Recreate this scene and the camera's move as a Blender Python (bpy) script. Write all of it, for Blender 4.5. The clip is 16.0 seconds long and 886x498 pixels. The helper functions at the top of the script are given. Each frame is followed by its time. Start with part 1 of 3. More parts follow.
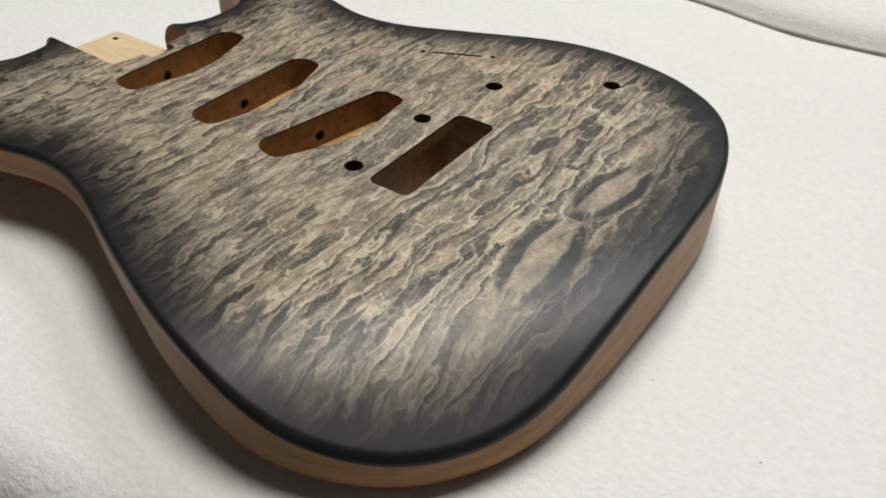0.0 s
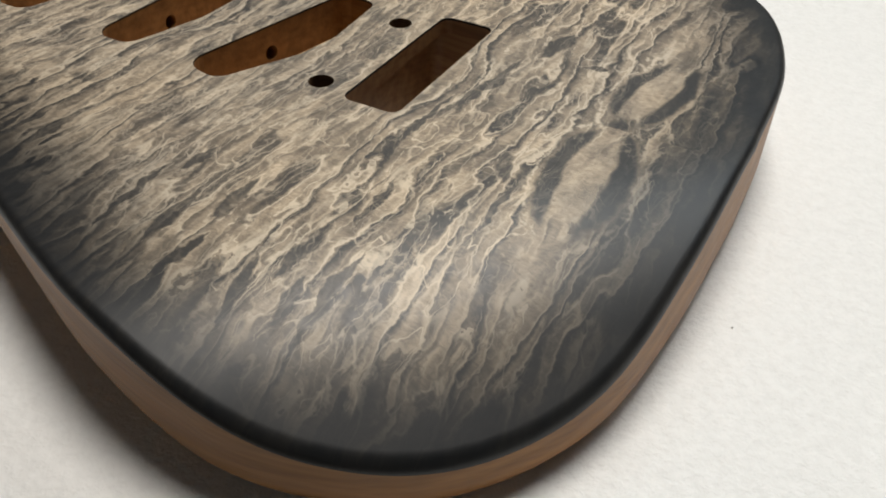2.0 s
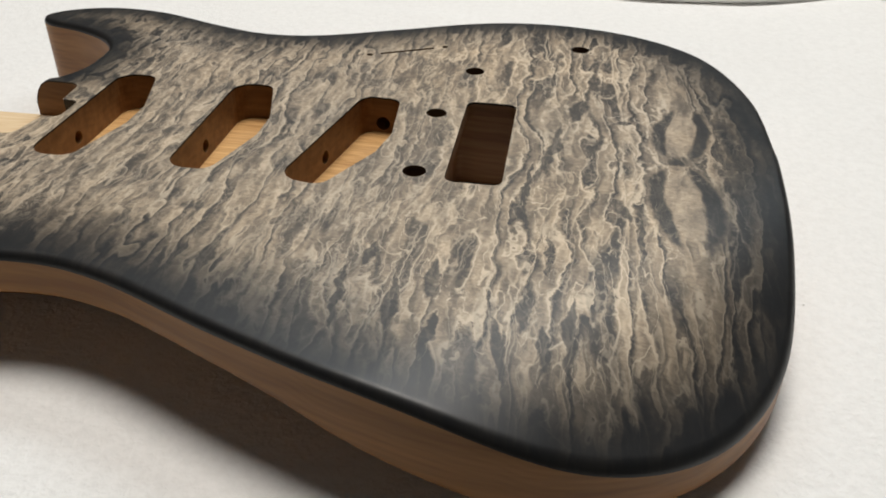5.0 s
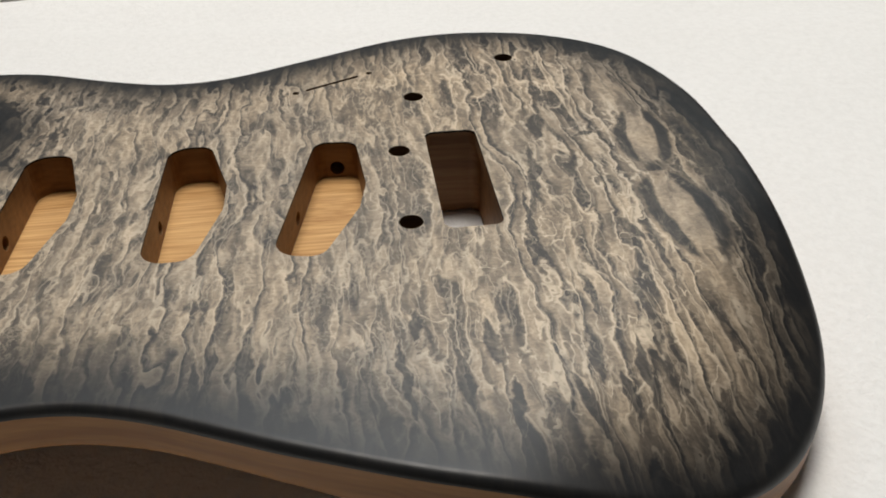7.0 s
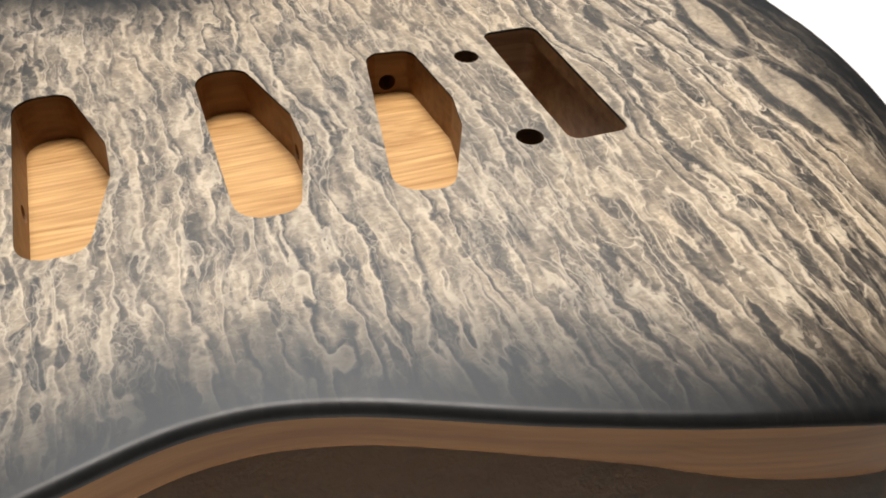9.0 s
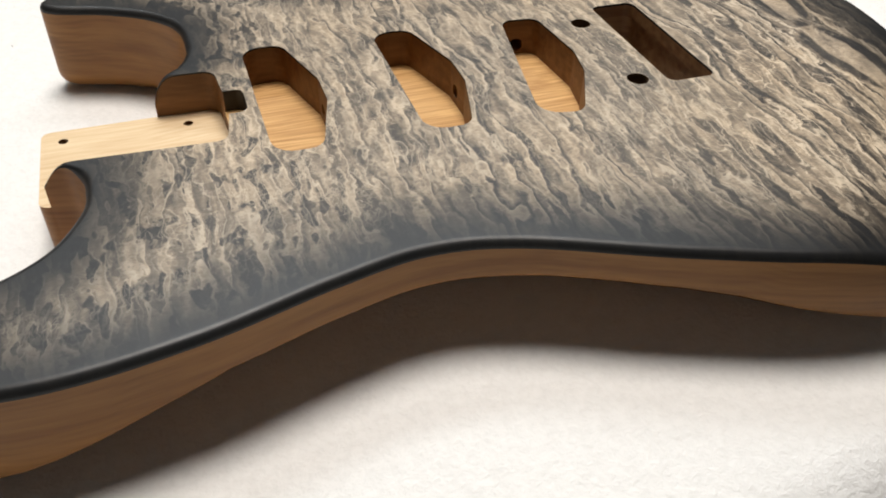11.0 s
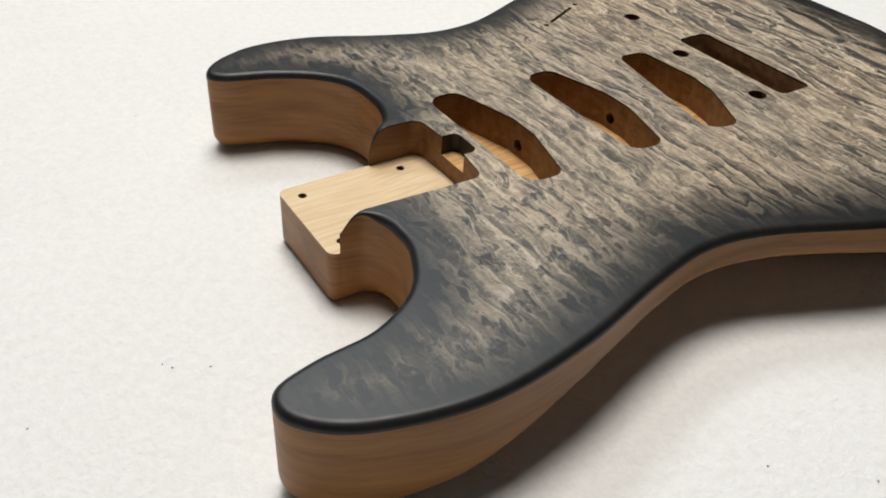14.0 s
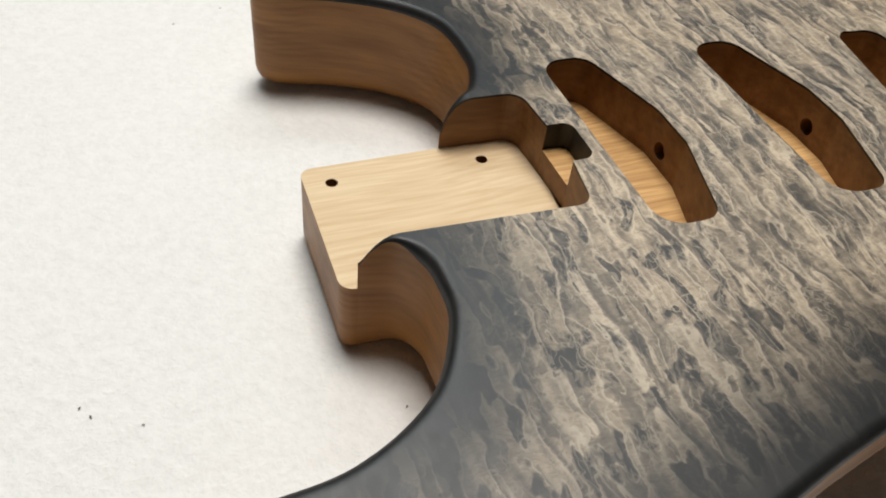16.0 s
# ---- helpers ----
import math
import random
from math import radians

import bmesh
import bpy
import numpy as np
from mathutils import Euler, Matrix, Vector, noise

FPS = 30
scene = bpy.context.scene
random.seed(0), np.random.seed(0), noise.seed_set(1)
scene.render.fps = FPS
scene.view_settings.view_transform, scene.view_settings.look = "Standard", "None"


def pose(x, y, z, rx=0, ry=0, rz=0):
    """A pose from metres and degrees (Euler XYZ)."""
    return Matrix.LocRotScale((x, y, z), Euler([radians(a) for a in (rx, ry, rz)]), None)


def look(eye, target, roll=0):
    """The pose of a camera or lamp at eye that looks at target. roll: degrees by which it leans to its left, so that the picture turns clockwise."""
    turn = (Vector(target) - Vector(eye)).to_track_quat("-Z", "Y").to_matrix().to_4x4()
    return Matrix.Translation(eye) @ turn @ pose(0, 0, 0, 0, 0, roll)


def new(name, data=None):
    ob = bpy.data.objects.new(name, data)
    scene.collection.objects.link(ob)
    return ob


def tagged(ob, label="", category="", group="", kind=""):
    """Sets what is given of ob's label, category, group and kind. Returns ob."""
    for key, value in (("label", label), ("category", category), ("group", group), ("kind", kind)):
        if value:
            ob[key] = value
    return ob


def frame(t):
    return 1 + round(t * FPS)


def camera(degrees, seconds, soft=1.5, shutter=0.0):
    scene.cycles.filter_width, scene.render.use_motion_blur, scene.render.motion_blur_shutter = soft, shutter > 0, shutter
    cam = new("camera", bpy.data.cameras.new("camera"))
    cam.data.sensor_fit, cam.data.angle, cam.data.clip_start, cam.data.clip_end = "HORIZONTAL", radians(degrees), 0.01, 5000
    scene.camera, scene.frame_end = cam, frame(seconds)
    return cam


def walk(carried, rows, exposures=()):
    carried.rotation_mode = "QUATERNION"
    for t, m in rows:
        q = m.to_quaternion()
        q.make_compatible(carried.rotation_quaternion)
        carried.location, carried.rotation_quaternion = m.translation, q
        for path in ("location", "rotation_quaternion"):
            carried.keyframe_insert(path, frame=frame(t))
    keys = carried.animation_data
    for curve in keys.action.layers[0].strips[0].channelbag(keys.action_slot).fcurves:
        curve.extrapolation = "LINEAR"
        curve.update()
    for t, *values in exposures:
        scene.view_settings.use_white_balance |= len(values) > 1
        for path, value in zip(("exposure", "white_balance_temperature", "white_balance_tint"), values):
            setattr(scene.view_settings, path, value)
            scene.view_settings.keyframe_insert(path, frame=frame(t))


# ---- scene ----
cam = camera(56.0, 16.0, soft=1.9)
PATH = [
    (0, (0.218, -0.286, 0.26), (-0.636, 1.032, -0.978), 1.9),
    (0.5, (0.202, -0.265, 0.237), (-0.613, 1.048, -1.033), 1.6),
    (1, (0.179, -0.25, 0.215), (-0.595, 1.058, -1.085), 1.5),
    (1.5, (0.171, -0.24, 0.202), (-0.573, 1.078, -1.105), 1.2),
    (2, (0.167, -0.248, 0.195), (-0.547, 1.105, -1.093), 1.3),
    (2.5, (0.154, -0.268, 0.187), (-0.546, 1.145, -1.044), 1.4),
    (3, (0.128, -0.277, 0.188), (-0.527, 1.197, -0.995), 1.4),
    (3.5, (0.1, -0.281, 0.194), (-0.441, 1.251, -0.973), 1.7),
    (3.7, (0.093, -0.28, 0.194), (-0.401, 1.278, -0.958), 1.8),
    (5.8, (0.032, -0.357, 0.234), (-0.105, 1.307, -0.866), -0.2),
    (6, (0.027, -0.362, 0.241), (-0.095, 1.307, -0.853), -0.6),
    (6.5, (0.011, -0.338, 0.236), (-0.043, 1.32, -0.882), -1.7),
    (7, (-0.019, -0.295, 0.224), (0.17, 1.316, -0.946), -0.9),
    (7.5, (-0.048, -0.263, 0.216), (0.348, 1.264, -1.013), 0.5),
    (8, (-0.075, -0.249, 0.208), (0.431, 1.192, -1.083), 2.0),
    (8.5, (-0.098, -0.241, 0.206), (0.462, 1.153, -1.114), 2.8),
    (9, (-0.118, -0.234, 0.204), (0.472, 1.128, -1.136), 3.2),
    (9.5, (-0.154, -0.236, 0.208), (0.458, 1.11, -1.139), 3.6),
    (9.7, (-0.166, -0.236, 0.206), (0.448, 1.102, -1.147), 3.8),
    (11.8, (-0.226, -0.341, 0.23), (0.26, 1.131, -1.033), 1.2),
    (12, (-0.246, -0.338, 0.231), (0.273, 1.124, -1.031), 1.1),
    (12.5, (-0.288, -0.33, 0.244), (0.383, 1.075, -1.012), 1.9),
    (13, (-0.317, -0.32, 0.243), (0.486, 1.032, -0.994), 3.7),
    (13.5, (-0.346, -0.298, 0.241), (0.511, 1.033, -0.981), 3.7),
    (14, (-0.363, -0.271, 0.24), (0.543, 1.03, -0.979), 4.0),
    (14.5, (-0.366, -0.241, 0.236), (0.576, 1.027, -0.992), 5.2),
    (15, (-0.353, -0.208, 0.217), (0.504, 1.075, -1.056), 6.5),
    (15.5, (-0.312, -0.18, 0.204), (0.387, 1.127, -1.139), 6.6),
    (16, (-0.287, -0.177, 0.197), (0.3, 1.132, -1.196), 6.6),
]
EXPOSURE = [(0.0, -0.19, 6500, 9), (2.0, -0.08, 6560, 10), (3.5, -0.05, 6600, 11), (6.5, -0.15, 6580, 11), (7.5, -0.13, 6680, 12), (8.5, 0.30, 6660, 12), (9.0, 0.47, 6680, 13),
            (9.7, 0.45, 6700, 13), (12.0, 0.03, 6600, 11), (13.5, -0.02, 6540, 10), (14.5, 0.0, 6550, 10), (15.5, -0.16, 6580, 10), (16.0, 0.0, 6560, 10)]
walk(cam, [(t, look(eye, target, roll)) for t, eye, target, roll in PATH], EXPOSURE)

# ---------------------------------------------------------------- light
SKY = bpy.data.worlds.new("world")
SKY.use_nodes = True
SKY.node_tree.nodes["Background"].inputs[0].default_value = (1.0, 0.97, 0.92, 1)
SKY.node_tree.nodes["Background"].inputs[1].default_value = 0.1
scene.world = SKY

LAMP_AT = (0.0, 0.47, 2.18)
lamp_data = bpy.data.lights.new("lamp_light", "AREA")
lamp_data.shape, lamp_data.size, lamp_data.energy = "DISK", 0.90, 49.0
lamp_data.color = (1.0, 0.962, 0.91)
lamp_light = new("lamp_light", lamp_data)
lamp_light.matrix_world = look(LAMP_AT, (LAMP_AT[0], LAMP_AT[1], 0))

WINDOW_AT, WINDOW_SIZE = (0.22, 1.40, 1.84), (2.1, 0.56)
day_data = bpy.data.lights.new("window_light", "AREA")
day_data.shape, day_data.size, day_data.size_y, day_data.energy = "RECTANGLE", WINDOW_SIZE[0] - 0.06, WINDOW_SIZE[1] - 0.06, 34.0
day_data.color = (0.80, 0.93, 1.0)
window_light = new("window_light", day_data)
window_light.matrix_world = look(WINDOW_AT, (WINDOW_AT[0], 0.0, WINDOW_AT[2]))


# ---------------------------------------------------------------- node helpers
class Nodes:
    """Short-hand for building one node material."""

    def __init__(self, name, rough=0.5, spec=0.5):
        self.mat = bpy.data.materials.new(name)
        self.mat.use_nodes = True
        self.tree = self.mat.node_tree
        self.bsdf = self.tree.nodes["Principled BSDF"]
        self.bsdf.inputs["Roughness"].default_value = rough
        self.bsdf.inputs["Specular IOR Level"].default_value = spec

    def add(self, kind, ins=None, **props):
        n = self.tree.nodes.new(kind)
        for k, v in props.items():
            setattr(n, k, v)
        for k, v in (ins or {}).items():
            self.put(n.inputs[k], v)
        return n

    def put(self, socket, v):
        if isinstance(v, bpy.types.NodeSocket):
            self.tree.links.new(v, socket)
        else:
            socket.default_value = v

    def math(self, op, a, b=0.0, c=0.0, clamp=False):
        return self.add("ShaderNodeMath", {0: a, 1: b, 2: c}, operation=op, use_clamp=clamp).outputs[0]

    def smooth(self, v, lo, hi, a=0.0, b=1.0):
        return self.add("ShaderNodeMapRange", {0: v, 1: lo, 2: hi, 3: a, 4: b}, interpolation_type="SMOOTHSTEP").outputs[0]

    def mix(self, f, a, b):
        n = self.add("ShaderNodeMix", data_type="RGBA")
        for s, v in ((n.inputs[0], f), (n.inputs[6], a), (n.inputs[7], b)):
            self.put(s, (*v, 1) if isinstance(v, tuple) and len(v) == 3 else v)
        return n.outputs[2]

    def mul(self, a, b):
        n = self.add("ShaderNodeMix", data_type="RGBA", blend_type="MULTIPLY")
        for s, v in ((n.inputs[0], 1.0), (n.inputs[6], a), (n.inputs[7], b)):
            self.put(s, (*v, 1) if isinstance(v, tuple) and len(v) == 3 else v)
        return n.outputs[2]

    def noise(self, vec, scale, detail=4.0, rough=0.55, warp=0.0, kind="FBM", normalize=True):
        n = self.add("ShaderNodeTexNoise", {"Vector": vec, "Scale": scale, "Detail": detail, "Roughness": rough, "Distortion": warp})
        n.noise_type, n.normalize = kind, normalize
        return n.outputs[0]

    def ramp(self, v, *stops):
        n = self.add("ShaderNodeValToRGB", {0: v})
        els = n.color_ramp.elements
        while len(els) < len(stops):
            els.new(0.5)
        for e, (p, c) in zip(els, stops):
            e.position, e.color = p, (*c, 1)
        return n.outputs[0]

    def bump(self, height, strength, distance):
        b = self.add("ShaderNodeBump", {"Strength": strength, "Distance": distance, "Height": height})
        self.tree.links.new(b.outputs[0], self.bsdf.inputs["Normal"])

    def coords(self):
        return self.add("ShaderNodeTexCoord").outputs["Object"]

    def scaled(self, vec, x, y, z):
        return self.add("ShaderNodeVectorMath", {0: vec, 1: (x, y, z)}, operation="MULTIPLY").outputs[0]

    def colour(self, v):
        self.put(self.bsdf.inputs["Base Color"], (*v, 1) if isinstance(v, tuple) and len(v) == 3 else v)
        return self.mat


# dark hollows of the quilt: middle x, y, half width, half length in millimetres, turn in degrees
HOLLOWS = [
    (81, -46, 4.2, 8, 20), (54.5, -1, 3.2, 24, -6), (64, 40, 4.6, 15, -7), (84, 32, 2.8, 5, -70), (46.5, -33, 1.8, 17, -2), (-4, -90, 2.4, 9, 0),
    (-8.5, -115, 2.4, 18, 5), (7.5, -116, 3.0, 14, 2), (19, -100, 3.4, 12, 0), (50.5, -109, 3.2, 12, 3), (57, -127, 2.8, 11, -6), (42.5, -129, 2.4, 15, 10),
    (65.5, -120, 2.3, 20, -1), (56, -81, 1.9, 14, 0), (88, -65, 1.8, 14, 0), (22, -129, 2.8, 11, 0),
]


def quilted_maple():
    """Book-matched quilted maple, stained grey-black, with a black burst that follows the body's edge."""
    m = Nodes("quilted_maple", 0.41, 0.42)
    p = m.coords()
    x, y, _ = m.add("ShaderNodeSeparateXYZ", {0: p}).outputs
    flat = m.add("ShaderNodeCombineXYZ", {0: x, 1: y, 2: 0.0}).outputs[0]
    seam = -0.0065
    off = m.math("SUBTRACT", y, seam)
    yy = m.math("ABSOLUTE", off)
    # both halves are nearly mirror images
    lean = m.math("MULTIPLY", yy, m.math("SUBTRACT", 0.07, m.math("MULTIPLY", yy, 0.40)))
    book = m.add("ShaderNodeCombineXYZ", {0: m.math("ADD", x, lean), 1: yy, 2: m.math("MULTIPLY", m.math("SIGN", off), 0.0010)}).outputs[0]

    def moved(vec, by):
        return m.add("ShaderNodeVectorMath", {0: vec, 1: by}, operation="ADD").outputs[0]

    def shaken(vec, scale, amount, detail=2.0):
        n = m.add("ShaderNodeTexNoise", {"Vector": vec, "Scale": scale, "Detail": detail, "Roughness": 0.6})
        o = m.add("ShaderNodeVectorMath", {0: n.outputs[1], 1: (0.5, 0.5, 0.5)}, operation="SUBTRACT").outputs[0]
        return moved(vec, m.add("ShaderNodeVectorMath", {0: o, "Scale": amount}, operation="SCALE").outputs[0])

    tail = m.smooth(x, -0.075, 0.040)

    def blend(a, b):
        return m.add("ShaderNodeMix", {0: tail, 2: a, 3: b}).outputs[0]

    def either(*values):
        out = values[0]
        for v in values[1:]:
            out = m.math("MAXIMUM", out, v)
        return out

    def times(*values):
        out = values[0]
        for v in values[1:]:
            out = m.math("MULTIPLY", out, v)
        return out

    wide = shaken(shaken(book, 24.0, 0.0070), 95.0, 0.0026)
    wp = shaken(wide, 300.0, 0.0015, 1.5)
    crinkle = m.noise(wp, 320.0, 3.0, 0.65)
    crk = m.math("SUBTRACT", crinkle, 0.5)
    wander = m.noise(wp, 62.0, 2.0)

    def spindles(vec, scale, stretch, seed, level, soft, step, detail=1.2):
        """Long tapering dark hollows across the grain, the pale crease along one flank of each, and the soft swell between them."""
        at = moved(m.scaled(vec, 1.0, stretch, 1.0), (seed, seed * 0.7, seed * 0.3))
        here = m.noise(at, scale, detail, 0.5, 0.25)
        there = m.noise(moved(at, (step, 0.0, 0.0)), scale, detail, 0.5, 0.25)
        rise = m.math("SUBTRACT", there, here)
        frayed = m.math("ADD", here, m.math("MULTIPLY", crk, 0.09))
        hollow = m.smooth(frayed, level + soft, level - soft)
        crease = times(m.smooth(m.math("ABSOLUTE", m.math("SUBTRACT", frayed, level + soft * 1.5)), 0.026, 0.004), m.smooth(rise, 0.0, 0.05))
        return hollow, crease, rise

    def seams(vec, scale, stretch, seed, line):
        """Thin wandering creases."""
        at = moved(m.scaled(vec, 1.0, stretch, 1.0), (seed, seed * 0.7, seed * 0.3))
        n = m.math("SUBTRACT", m.noise(at, scale, 1.5, 0.5, 0.4), 0.5)
        return m.smooth(m.math("ABSOLUTE", m.math("ADD", n, m.math("MULTIPLY", crk, 0.03))), line, line * 0.15)

    def terraces(vec, pitch, scale, stretch, seed, much):
        """Folds that lap over one another: each begins dark at a pale crease and clears slowly."""
        at = moved(m.scaled(vec, 1.0, stretch, 1.0), (seed, seed * 0.7, seed * 0.3))
        n = m.noise(at, scale, 2.0, 0.5, 0.3)
        phase = m.math("ADD", m.math("DIVIDE", m.add("ShaderNodeSeparateXYZ", {0: vec}).outputs[0], pitch), m.math("MULTIPLY", n, much))
        f = m.math("FRACT", m.math("ADD", phase, m.math("MULTIPLY", crk, 0.26)))
        patch = m.noise(moved(at, (3.1, 1.7, 0.0)), scale * 1.1, 2.0)
        hollow = times(m.smooth(f, 0.0, 0.10), m.smooth(f, 0.58, 0.10), m.smooth(patch, 0.28, 0.50))
        crease = times(m.smooth(f, 0.85, 0.96), m.smooth(patch, 0.28, 0.48))
        return hollow, crease, m.math("SUBTRACT", f, 0.5)

    lap = terraces(wp, 0.0112, 66.0, 0.20, 1.3, 3.8)
    curl = terraces(wide, 0.0096, 98.0, 0.23, 5.7, 3.6)
    long = spindles(wide, 92.0, 0.20, 0.0, 0.388, 0.028, 0.0024)
    mid = spindles(wp, 150.0, 0.24, 2.6, 0.378, 0.028, 0.0016)
    small = spindles(wp, 240.0, 0.40, 6.9, 0.375, 0.026, 0.0010)
    fine = spindles(wp, 215.0, 0.38, 9.3, 0.400, 0.030, 0.0011)
    front_part = m.smooth(x, -0.085, -0.165)
    open_to = m.smooth(m.math("ADD", wander, m.math("MULTIPLY", crk, 0.9)), 0.30, 0.56)
    dark = either(m.math("MULTIPLY", lap[0], blend(0.25, 1.0)), m.math("MULTIPLY", curl[0], m.math("SUBTRACT", blend(1.0, 0.55), m.math("MULTIPLY", front_part, 0.45))), m.math("MULTIPLY", fine[0], m.math("MULTIPLY", front_part, 0.95)), m.math("MULTIPLY", long[0], blend(0.45, 0.95)), m.math("MULTIPLY", mid[0], blend(0.85, 0.45)), m.math("MULTIPLY", small[0], blend(0.45, 0.30)))
    dark = times(dark, m.smooth(m.noise(wp, 170.0, 3.0, 0.6), 0.26, 0.50, 0.70, 1.0))
    vein = either(m.math("MULTIPLY", lap[1], blend(0.25, 0.95)), m.math("MULTIPLY", curl[1], blend(0.80, 0.45)), m.math("MULTIPLY", fine[1], m.math("MULTIPLY", front_part, 0.8)), m.math("MULTIPLY", long[1], blend(0.40, 1.0)), m.math("MULTIPLY", mid[1], blend(0.60, 0.50)), m.math("MULTIPLY", small[1], 0.42))
    vein = either(vein, times(seams(wp, 105.0, 0.30, 4.3, 0.014), open_to, blend(0.55, 1.0)), times(seams(wp, 190.0, 0.55, 8.1, 0.016), open_to, blend(0.55, 0.25)))
    vein = times(vein, m.smooth(m.math("ADD", wander, crk), 0.20, 0.50, 0.35, 1.0))
    relief = m.math("ADD", m.math("ADD", m.math("ADD", times(lap[2], blend(0.15, 0.55)), times(curl[2], blend(0.5, 0.2))), times(long[2], blend(2.0, 4.0))), m.math("ADD", times(mid[2], 3.5), times(small[2], blend(4.0, 3.0))))
    pale = m.smooth(relief, 0.10, 0.9)

    # single hollows, pointed at both ends, each with a crease round it
    loose = shaken(shaken(flat, 55.0, 0.0105), 260.0, 0.0030)
    near = None
    for cx, cy, w, h, turn in HOLLOWS:
        q = m.add("ShaderNodeMapping", {"Vector": loose, "Location": (cx / 1000, cy / 1000, 0), "Rotation": (0, 0, radians(turn)), "Scale": (w / 1250, h / 1000, 1)}, vector_type="TEXTURE").outputs[0]
        u, v, _ = m.add("ShaderNodeSeparateXYZ", {0: q}).outputs
        r = m.math("ADD", m.math("ABSOLUTE", u), m.math("MULTIPLY", v, v))
        near = r if near is None else m.math("MINIMUM", near, r)
    pit = m.smooth(near, 1.15, 0.75)
    dark = either(dark, times(pit, m.smooth(m.noise(wp, 150.0, 2.0), 0.20, 0.50, 0.50, 0.95)))
    vein = times(vein, m.smooth(near, 0.85, 1.1, 0.25, 1.0))
    vein = either(vein, times(m.smooth(m.math("ABSOLUTE", m.math("SUBTRACT", near, 1.26)), 0.13, 0.03), m.smooth(crinkle, 0.40, 0.58), 0.75))

    # a pair of long pale lens-shaped figures near the tail, dark along both flanks
    lx = m.math("SUBTRACT", x, m.math("ADD", 0.1046, m.math("MULTIPLY", yy, m.smooth(off, -0.01, 0.01, 0.045, 0.14))))
    ex = m.math("DIVIDE", lx, m.smooth(off, -0.01, 0.01, 0.0074, 0.0066))
    ey = m.math("DIVIDE", m.math("SUBTRACT", yy, 0.0300), m.smooth(off, -0.01, 0.01, 0.0262, 0.0230))
    wob = m.math("MULTIPLY", m.math("SUBTRACT", m.noise(flat, 85.0, 3.0), 0.5), 0.45)
    er = m.math("ADD", m.math("SQRT", m.math("ADD", m.math("MULTIPLY", ex, ex), m.math("MULTIPLY", ey, ey))), wob)
    lens = m.smooth(er, 1.06, 0.86)
    wider = m.math("ADD", m.math("SQRT", m.math("ADD", m.math("POWER", m.math("DIVIDE", ex, 2.05), 2.0), m.math("POWER", m.math("DIVIDE", ey, 1.28), 2.0))), m.math("MULTIPLY", wob, 0.9))
    apart = m.smooth(m.math("ABSOLUTE", ex), 0.35, 0.85)
    flank = times(m.smooth(er, 0.86, 1.10), m.smooth(wider, 1.02, 0.84), apart)
    around = either(lens, times(m.smooth(wider, 1.05, 0.90), apart))
    inside_dark = m.math("ADD", m.math("MULTIPLY", flank, 1.0), times(lens, m.smooth(m.noise(wp, 90.0, 3.0), 0.40, 0.65), 0.25))
    dark = m.add("ShaderNodeMix", {0: around, 2: dark, 3: inside_dark}).outputs[0]
    vein = times(vein, m.math("SUBTRACT", 1.0, m.math("MULTIPLY", around, 0.85)))
    vein = either(vein, times(m.smooth(m.math("ABSOLUTE", m.math("SUBTRACT", wider, 1.06)), 0.06, 0.012), m.smooth(crinkle, 0.36, 0.56), open_to, apart))
    pale = m.add("ShaderNodeMix", {0: lens, 2: pale, 3: 0.75}).outputs[0]

    # fine cross-grain ticks and threads
    fibre = shaken(wp, 420.0, 0.0026, 2.0)
    ticks = m.noise(m.scaled(fibre, 0.42, 1.3, 1.0), 620.0, 3.0, 0.65, 0.8)
    thread = m.noise(m.scaled(wp, 1.0, 0.45, 1.0), 240.0, 2.0, 0.5, 0.5)
    thread = times(m.smooth(m.math("ABSOLUTE", m.math("SUBTRACT", thread, 0.5)), 0.03, 0.0), m.smooth(wander, 0.42, 0.60), blend(0.65, 0.45))

    body = m.math("ADD", m.math("MULTIPLY", m.noise(wp, 110.0, 3.0, 0.55), 0.6), m.math("MULTIPLY", m.noise(flat, 40.0, 2.0), 0.4))
    wood = m.ramp(body, (0.34, (0.398, 0.315, 0.224)), (0.50, (0.330, 0.261, 0.186)), (0.66, (0.248, 0.198, 0.144)))
    wood = m.mix(times(pale, 0.45), wood, (0.480, 0.390, 0.290))
    wood = m.mul(wood, m.ramp(m.math("ADD", 0.5, m.math("MULTIPLY", relief, 0.42)), (0.15, (0.64, 0.64, 0.66)), (0.50, (1.0, 1.0, 1.0)), (0.85, (1.16, 1.15, 1.13))))
    wood = m.mul(wood, m.ramp(ticks, (0.34, (0.72, 0.71, 0.70)), (0.64, (1.18, 1.18, 1.18))))
    slate = m.mix(m.noise(flat, 75.0, 3.0), (0.014, 0.0148, 0.017), (0.056, 0.050, 0.044))
    slate = m.mul(slate, m.ramp(ticks, (0.34, (0.80, 0.80, 0.80)), (0.64, (1.18, 1.18, 1.18))))
    wood = m.mix(times(dark, 0.97), wood, slate)
    wood = m.mix(thread, wood, (0.42, 0.345, 0.255))
    wood = m.mix(times(vein, m.math("SUBTRACT", blend(0.76, 0.90), m.math("MULTIPLY", dark, 0.20))), wood, (0.60, 0.50, 0.375))
    # the glue line of the two halves
    joint = times(m.smooth(yy, 0.0007, 0.0002), 0.30)
    wood = m.mix(joint, wood, (0.30, 0.235, 0.165))
    tone = m.noise(p, 14.0, 2.0)
